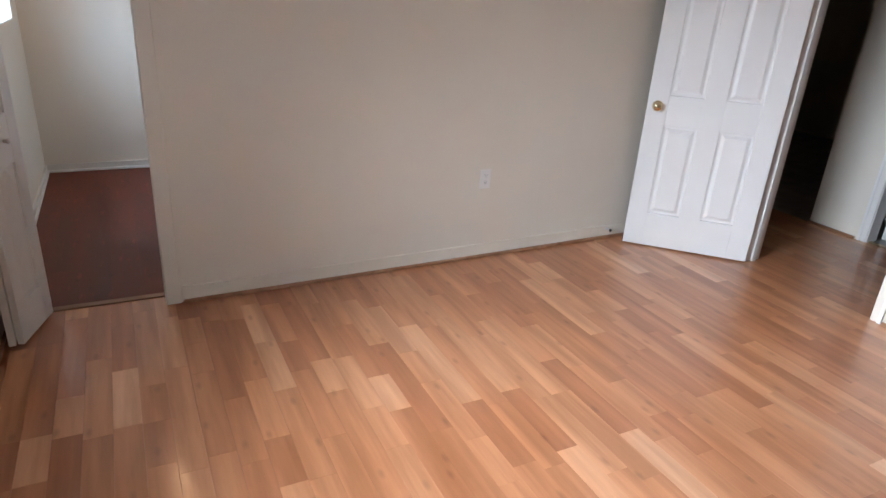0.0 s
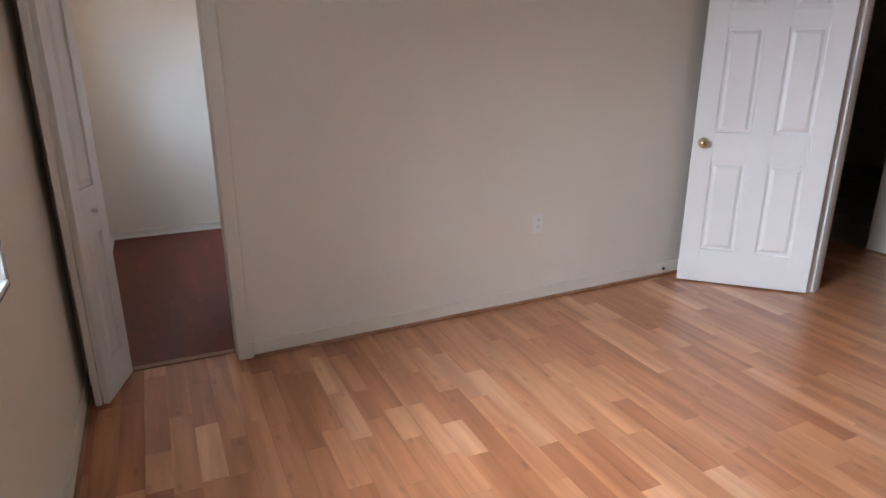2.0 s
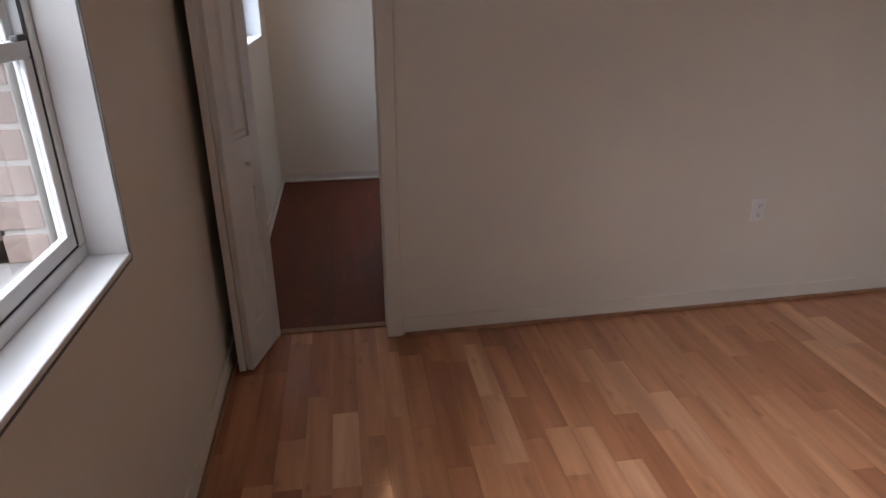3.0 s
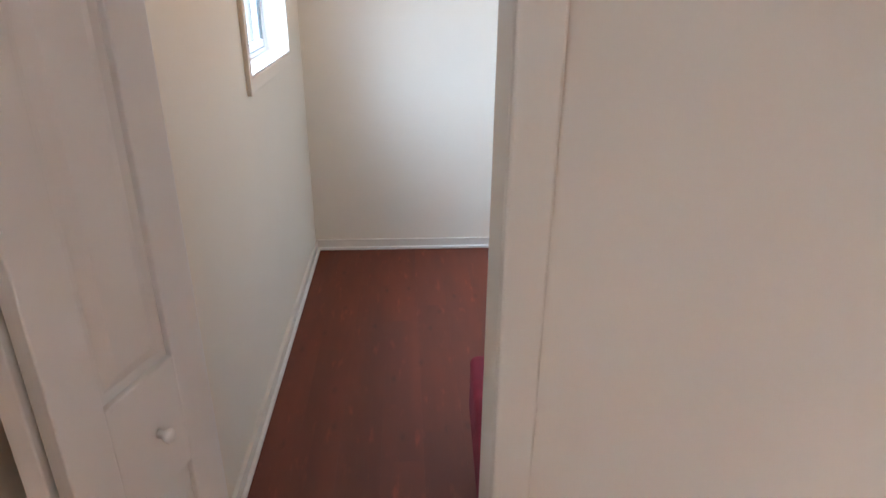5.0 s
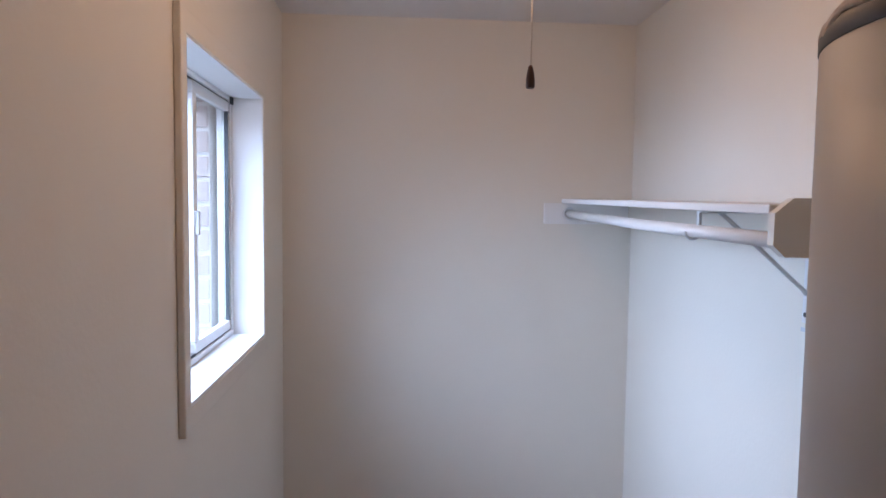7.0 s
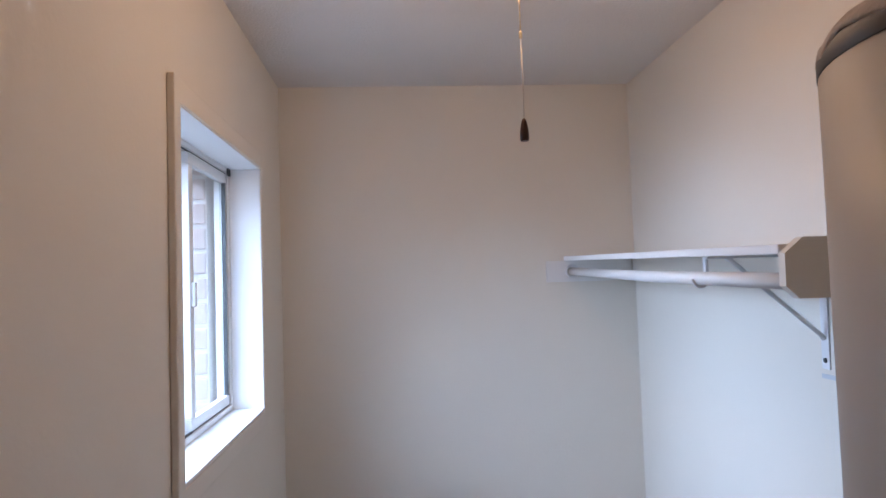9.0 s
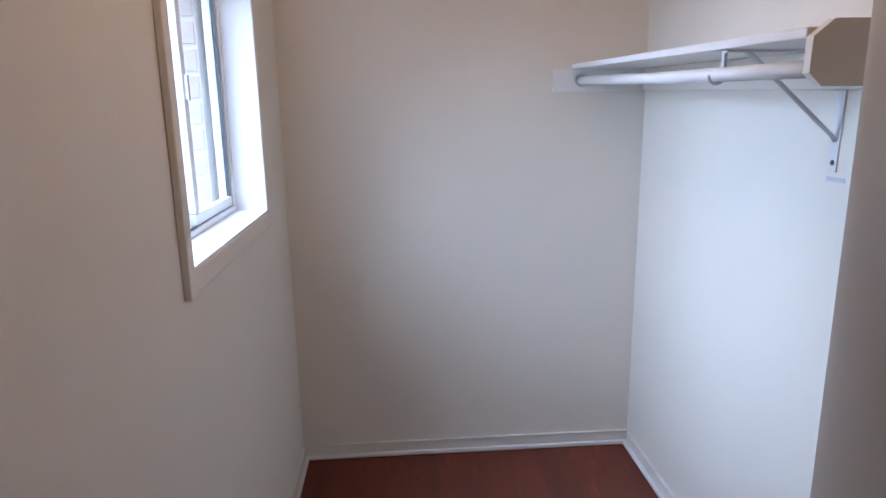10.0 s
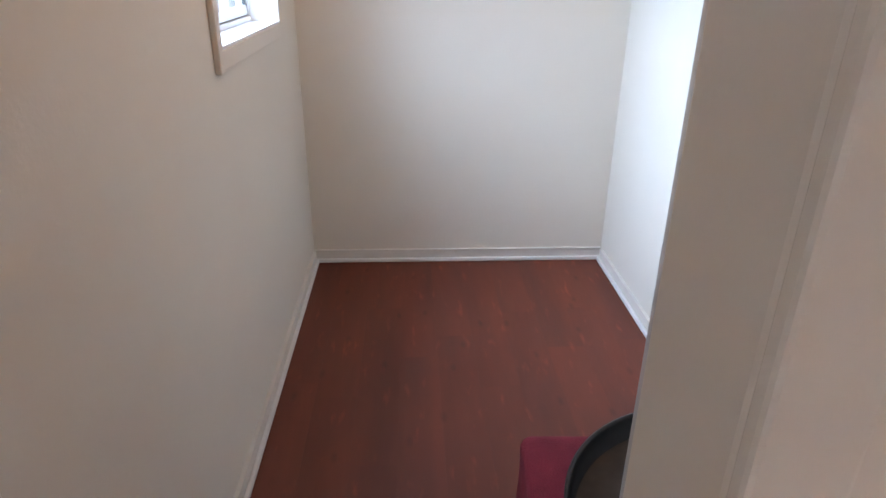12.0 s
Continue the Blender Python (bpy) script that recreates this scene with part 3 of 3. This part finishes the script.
tube(bm, arc, 0.0035, 8)
part("rod_hook", bm, M_STEEL, brk)
part("hanger_strap", boxes((RX - 0.003, RX + 0.005, BY + 0.012, BY + 0.024, RZ + 0.006, SZ - 0.001), bevel=0.001), M_STEEL, brk)
part("screw", lathe(bmesh.new(), [(0.006, 0), (0.006, 0.002), (0.002, 0.003)], 12, pose(CW - 0.004, BY, SZ - 0.245, ry=-90)), M_GASKET, brk)
solid("paint_patch", boxes((CW - 0.0015, CW - 0.0002, 1.378, 1.440, 1.296, 1.306)), mat("grey_primer_patch", (0.55, 0.57, 0.59), 0.7), "grey unpainted bracket mark on the wall", "wall mark")

# ceiling bulb with pull cord
LX, LY = 0.690, 1.292
light = thing("ceiling_light", pose(LX, LY, 0), "bare warm bulb in a porcelain holder on the ceiling", "ceiling light")
part("holder", lathe(bmesh.new(), [(0.055, H - 0.001), (0.057, H - 0.02), (0.05, H - 0.032), (0.030, H - 0.045), (0.022, H - 0.075), (0.019, H - 0.082)][::-1], 32), M_PORC, light, "white porcelain lampholder")
part("bulb", lathe(bmesh.new(), [(0.002, 2.130), (0.014, 2.133), (0.024, 2.142), (0.030, 2.157), (0.030, 2.168), (0.026, 2.186), (0.019, 2.208), (0.0135, 2.230), (0.0135, H - 0.08)], 28), M_BULB, light, "glowing bulb")
cord = thing("pull_cord", pose(LX + 0.030, LY, 0), "bead chain and cord with dark wooden pull", "pull cord")
bm = bmesh.new()
tube(bm, [(0, 0, H - 0.04), (0, 0, 2.05)], 0.0014, 6)
for i in range(40):
    bmesh.ops.create_icosphere(bm, subdivisions=1, radius=0.0021, matrix=Matrix.Translation((0, 0, 2.05 + i * (H - 0.05 - 2.05) / 40)))
part("chain", bm, M_CHAIN, cord, "fine brass bead chain")
part("connector", lathe(bmesh.new(), [(0.001, 2.036), (0.0038, 2.040), (0.0038, 2.05), (0.001, 2.054)], 12), M_CHAIN, cord)
part("string", tube(bmesh.new(), [(0, 0, 2.038), (0.001, 0, 1.95), (0.0005, 0, 1.868)], 0.0013, 6), M_CORD, cord, "cream cotton cord")
part("pull", lathe(bmesh.new(), [(0.0075, 1.826), (0.0092, 1.829), (0.0092, 1.842), (0.0075, 1.856), (0.0048, 1.868), (0.003, 1.872)], 20), M_PULL, cord, "dark turned wooden pull")

# water heater in a drain pan on a cloth-covered stand
WX, WY, WR, SH = 1.080, 0.527, 0.226, 0.364
heater = thing("water_heater", pose(WX, WY, SH + 0.018), "cream cylindrical water heater with a dark top band", "water heater")
part("tank", lathe(bmesh.new(), [(WR - 0.012, 0.0), (WR, 0.012), (WR, 0.5), (WR, 1.0), (WR, 1.361)], 72), M_HEATER, heater)
bm = bmesh.new()
lathe(bm, [(WR + 0.0003, 1.3605), (WR + 0.001, 1.362), (WR + 0.001, 1.376), (WR - 0.003, 1.388), (WR - 0.012, 1.396)], 72)
part("band", bm, M_BAND, heater, "dark grey plastic band")
bm = bmesh.new()
lathe(bm, [(WR + 0.0005, 1.379), (WR + 0.0015, 1.382), (WR - 0.001, 1.390), (WR - 0.008, 1.397), (WR - 0.03, 1.404), (0.1, 1.412), (0.01, 1.414)], 120)
for v in bm.verts:
    a = math.atan2(v.co.y, v.co.x)
    rag = noise.noise((2.2 * math.cos(a), 2.2 * math.sin(a), 0.3)) + 0.5 * noise.noise((9 * math.cos(a), 9 * math.sin(a), 1.7))
    if v.co.z < 1.3865:
        v.co.z += 0.012 * rag
    elif v.co.z < 1.400:
        v.co.z += 0.006 * rag
part("lid", bm, M_FOAM, heater, "tan insulated lid with a ragged rim")
part("sensor_lead", tube(bmesh.new(), [(-0.2105, -0.098, 1.22), (-0.2105, -0.098, 1.06), (-0.209, -0.102, 0.97), (-0.209, -0.103, 0.945)], 0.007, 12), M_PAN, heater, "short black lead")
part("screw", lathe(bmesh.new(), [(0.003, -0.001), (0.003, 0.001), (0.001, 0.0018)], 12, pose(-0.211, -0.081, 0.71, 0, 90, 201)), mat("dull_screw", (0.2, 0.18, 0.17), 0.5), heater, "small dull screw")
PR = 0.330
pan = thing("drain_pan", pose(WX, WY, SH + 0.006), "round black plastic drain pan under the heater", "drain pan")
part("basin", lathe(bmesh.new(), [(PR - 0.014, 0.0), (PR - 0.004, 0.055), (PR, 0.062), (PR - 0.006, 0.064), (PR - 0.010, 0.058), (PR - 0.020, 0.006), (PR - 0.022, 0.0062)], 72), M_PAN, pan)
# pan bottom: a disc in mottled brown, paler than the basin
part("base", lathe(bmesh.new(), [(PR - 0.023, 0.0045), (PR - 0.023, 0.0115)], 72), M_PANBOTTOM, pan, "mottled brown pan bottom")
# stand: four legs, a board, and a cloth cover with rounded corners hanging over its edge
stand = thing("heater_stand", pose(0.718, 0.855, 0, rz=-2.5), "low heater stand covered with crimson cloth", "stand")
SW, SD = 0.68, 0.62
part("top", boxes((0.012, SW - 0.012, -SD + 0.012, -0.012, SH - 0.028, SH - 0.003), bevel=0.002), M_PLY, stand)
for lx in (0.05, SW - 0.11):
    for ly in (-0.11, -SD + 0.05):
        part("leg", boxes((lx, lx + 0.06, ly, ly + 0.06, 0.0005, SH - 0.028), bevel=0.003), M_PLY, stand)


def rounded(bm, inset, z, radius):
    ring = []
    for cx, cy, a0 in ((SW - radius, -radius, 0), (radius, -radius, 90), (radius, -SD + radius, 180), (SW - radius, -SD + radius, 270)):
        for i in range(9):
            a = radians(a0 + i * 90 / 8)
            x, y = cx + (radius - inset) * math.cos(a), cy + (radius - inset) * math.sin(a)
            sag = 0.006 * noise.noise((x * 14, y * 14, z * 5)) if z < SH - 0.02 else 0.0
            ring.append(bm.verts.new((x + sag * 0.4, y + sag * 0.4, z + sag)))
    return ring


bm = bmesh.new()
rings = [rounded(bm, i, z, 0.032) for i, z in ((0.004, SH - 0.20), (0.0, SH - 0.16), (0.002, SH - 0.09), (0.0, SH - 0.012), (0.004, SH - 0.003), (0.014, SH), (0.03, SH + 0.0005))]
for lower, upper in zip(rings, rings[1:]):
    for i in range(len(lower)):
        j = (i + 1) % len(lower)
        bm.faces.new((lower[i], lower[j], upper[j], upper[i])).smooth = True
bm.faces.new(rings[-1])
part("cover", bm, M_MAT, stand, "crimson cloth cover with rounded corners")

# ---- small wall fittings ----
outlet = thing("wall_outlet", FW @ pose(2.42, 0, 0.490), "white duplex socket outlet on the bedroom wall", "outlet")
part("plate", boxes((-0.035, 0.035, -0.006, -0.0005, -0.057, 0.057), bevel=0.0025), M_PLATE, outlet)
for z in (-0.021, 0.021):
    face = part("receptacle", boxes((-0.016, 0.016, -0.0085, -0.006, z - 0.014, z + 0.014), bevel=0.002), M_PLATE, outlet)
    for x in (-0.007, 0.007):
        part("slot", boxes((x - 0.0012, x + 0.0012, -0.0092, -0.0085, z - 0.002, z + 0.007)), M_DARK, face)
    part("slot", boxes((-0.0022, 0.0022, -0.0092, -0.0085, z - 0.010, z - 0.006)), M_DARK, face)
switch = thing("light_switch", pose(RW, -1.665, 1.365, rz=-90), "white toggle light switch on the bedroom wall", "light switch")
part("plate", boxes((-0.038, 0.038, -0.006, -0.0005, -0.060, 0.060), bevel=0.0025), M_WALL, switch)
part("toggle", boxes((-0.005, 0.005, -0.016, -0.006, -0.004, 0.012), bevel=0.0015), M_PLATE, switch)
for z in (-0.042, 0.042):
    part("screw", lathe(bmesh.new(), [(0.003, 0.006), (0.0025, 0.0072)], 10, pose(0, 0, z, rx=90)), M_STEEL, switch)
stopper = thing("door_stop", FW @ pose(3.42, -0.012, 0.065), "small black-tipped door stop on the baseboard", "door stop")
part("stem", lathe(bmesh.new(), [(0.008, 0.0), (0.005, 0.004), (0.004, 0.032)], 14, pose(0, 0, 0, rx=90)), M_STEEL, stopper)
part("tip", lathe(bmesh.new(), [(0.008, 0.032), (0.011, 0.040), (0.006, 0.046)], 14, pose(0, 0, 0, rx=90)), M_DARK, stopper, "black rubber tip")

# ---- outside ----
solid("ground", boxes((-400, 400, -400, 400, -0.5, -0.36)), M_GROUND, "grey paved yard reaching the horizon", "ground", "structure")
tub = thing("plastic_tub", pose(-1.55, 1.55, -0.358), "round black plastic tub on the yard paving", "tub")
part("basin", lathe(bmesh.new(), [(0.17, 0.0), (0.20, 0.29), (0.21, 0.30), (0.205, 0.306), (0.192, 0.295), (0.165, 0.01)], 40), M_PAN, tub)
part("sticker", boxes((0.03, 0.09, -0.204, -0.196, 0.18, 0.22)), M_PLATE, tub, "small pale sticker")
# plain dark upright box beside the bedroom window's brick edge
post = thing("dark_upright", pose(-0.325, -0.80, -0.36), "plain dark grey upright standing by the brick wall", "post")
part("shaft", boxes((-0.035, 0.035, -0.025, 0.025, 0.0, 1.44), bevel=0.004), M_BAND, post)
part("foot_plate", boxes((-0.055, 0.055, -0.045, 0.045, 0.0005, 0.008)), M_BAND, post)
yw = thing("brick_veneer", pose(0, 0, 0), "tan brick facing of the outer wall round the windows", "brick wall", kind="structure")
VX0, VX1 = -0.265, -0.165
b0, b1, k0, k1 = BW[1] - 0.012, BW[0] + 0.012, KW[0] + 0.012, KW[1] - 0.010
for s in ((VX0 + 0.006, VX1, b0 + 0.006, k0 - 0.006, -0.36, H), (VX0 + 0.006, VX1, k1 + 0.006, CD + 0.3, -0.36, H), (VX0 + 0.006, VX1, BACK - 0.2, b1 - 0.006, -0.36, H),
          (VX0 + 0.006, VX1, b1 - 0.006, b0 + 0.006, BW[3] + 0.02, H), (VX0 + 0.006, VX1, k0 - 0.006, k1 + 0.006, KW[3] + 0.02, H),
          (VX0 + 0.006, VX1, b1 - 0.006, b0 + 0.006, -0.36, BW[2] - 0.05), (VX0 + 0.006, VX1, k0 - 0.006, k1 + 0.006, -0.36, KW[2] - 0.05)):
    part("mortar", boxes(s), M_MORTAR, yw)
for y0, y1, z in ((b1, b0, BW[2]), (k0, k1, KW[2])):
    part("outer_sill", boxes((VX0 - 0.03, -0.1385, y0 - 0.01, y1 + 0.01, z - 0.05, z + 0.004), bevel=0.004), M_CONC, yw, "pale concrete outer sill")
COURSE, BLEN = 0.081, 0.212
brick = {}
far_bricks = bmesh.new()


def brick_at(y0, y1, z):
    """One brick; those round the windows are objects, the rest of the facing is joined."""
    near = z > 0.6 and z < 2.1 and (b0 - 0.05 < y0 < b0 + 0.62 or k0 - 0.5 < y0 < k1 + 0.45)
    if not near:
        box(far_bricks, VX0, VX1 - 0.004, y0, y1, z, z + COURSE - 0.014)
        return
    key = round(y1 - y0, 3)
    if key not in brick:
        brick[key] = mesh_of("brick", boxes((VX0, VX1 - 0.004, 0, y1 - y0, 0, COURSE - 0.014), bevel=0.003), M_BRICK)
    ob = new("brick", brick[key])
    ob.parent = yw
    ob.location = (0, y0, z)


for i in range(33):
    z = -0.35 + i * COURSE
    holes = [(a, b) for a, b, lo, hi in ((b1, b0, BW[2] - 0.05, BW[3] + 0.02), (k0, k1, KW[2] - 0.05, KW[3] + 0.02)) if z + COURSE - 0.014 > lo and z < hi]
    y = BACK - 0.2 - (i % 2) * BLEN / 2
    while y < CD + 0.3:
        pieces = [(y, y + BLEN)]
        for a, b in holes:
            cut = []
            for p, q in pieces:
                if q <= a or p >= b:
                    cut.append((p, q))
                else:
                    cut += [(p, a)] * (p < a) + [(b, q)] * (q > b)
            pieces = cut
        for p, q in pieces:
            if q - p > 0.03:
                brick_at(p, q, z)
        y += BLEN + 0.010
tagged(part("bricks", far_bricks, M_BRICK, yw), kind="stuff")

# ---- floor boards ----
W = 0.093


def strip_bm(bm, x, y0, y1, z=0.0):
    e = 0.0003
    lo = [bm.verts.new((x + e * a, b, z - 0.008)) for a, b in ((0, y0), (0, y1))] + [bm.verts.new((x + W, y1, z - 0.008)), bm.verts.new((x + W, y0, z - 0.008))]
    up = [bm.verts.new((px, py, z)) for px, py in ((x + e, y0 + e), (x + e, y1 - e), (x + W - e, y1 - e), (x + W - e, y0 + e))]
    bm.faces.new(up[::-1])
    for i in range(4):
        j = (i + 1) % 4
        bm.faces.new((lo[i], up[i], up[j], lo[j]))


floor = thing("floor", pose(0, 0, 0), "light oak laminate floor laid in narrow staggered strips", "floor", kind="structure")
rest = bmesh.new()
shared = {}
rng = random.Random(7)
near = 0
lengths = (0.24, 0.38, 0.45, 0.52, 0.64)
x = -0.044
while x < RW + 1.2:
    hall = x > RW - 0.02
    y_lo, y_hi = (BACK, 0.0) if not hall else (-3.0, 3.2)
    if x < JX - 0.03:
        y_hi = 0.086
    elif not hall:
        y_hi = (x - JX) * math.tan(radians(1.5)) + 0.004
    y = y_lo - rng.random() * 0.4
    while y < y_hi - 0.001:
        n = rng.choice(lengths)
        a, b = max(y, y_lo), min(y + n, y_hi)
        if b - a > 0.02:
            if 0.6 < x < 3.2 and a > -1.9 and near < 300:
                near += 1
                key = round(b - a, 3)
                if key not in shared:
                    one = bmesh.new()
                    strip_bm(one, 0, 0, b - a)
                    shared[key] = mesh_of("plank", one, M_OAK)
                ob = new("plank", shared[key])
                ob.parent = floor
                ob.location = (x, a, 0)
            else:
                strip_bm(rest, x, a, b)
        y += n
    x += W
bmesh.ops.recalc_face_normals(rest, faces=rest.faces[:])
tagged(part("planks", rest, M_OAK_REST, floor), kind="stuff")

closet_floor = thing("floor_closet", pose(0, 0, 0), "dark red wood-look vinyl plank floor", "floor", kind="structure")
pw = (CW - 0.004) / 10
cp = {}
for i in range(10):
    off = rng.random() * 0.7
    cuts = [WT - 0.004] + [v for v in (0.5 + off, 1.42 + off, 2.34 + off) if WT + 0.15 < v < CD - 0.15] + [CD]
    for a, b in zip(cuts, cuts[1:]):
        bm = boxes((0.002 + i * pw + 0.00004, 0.002 + (i + 1) * pw - 0.00004, a + 0.00004, b - 0.00004, -0.010, 0.0))
        part("plank", bm, M_CHERRY, closet_floor)
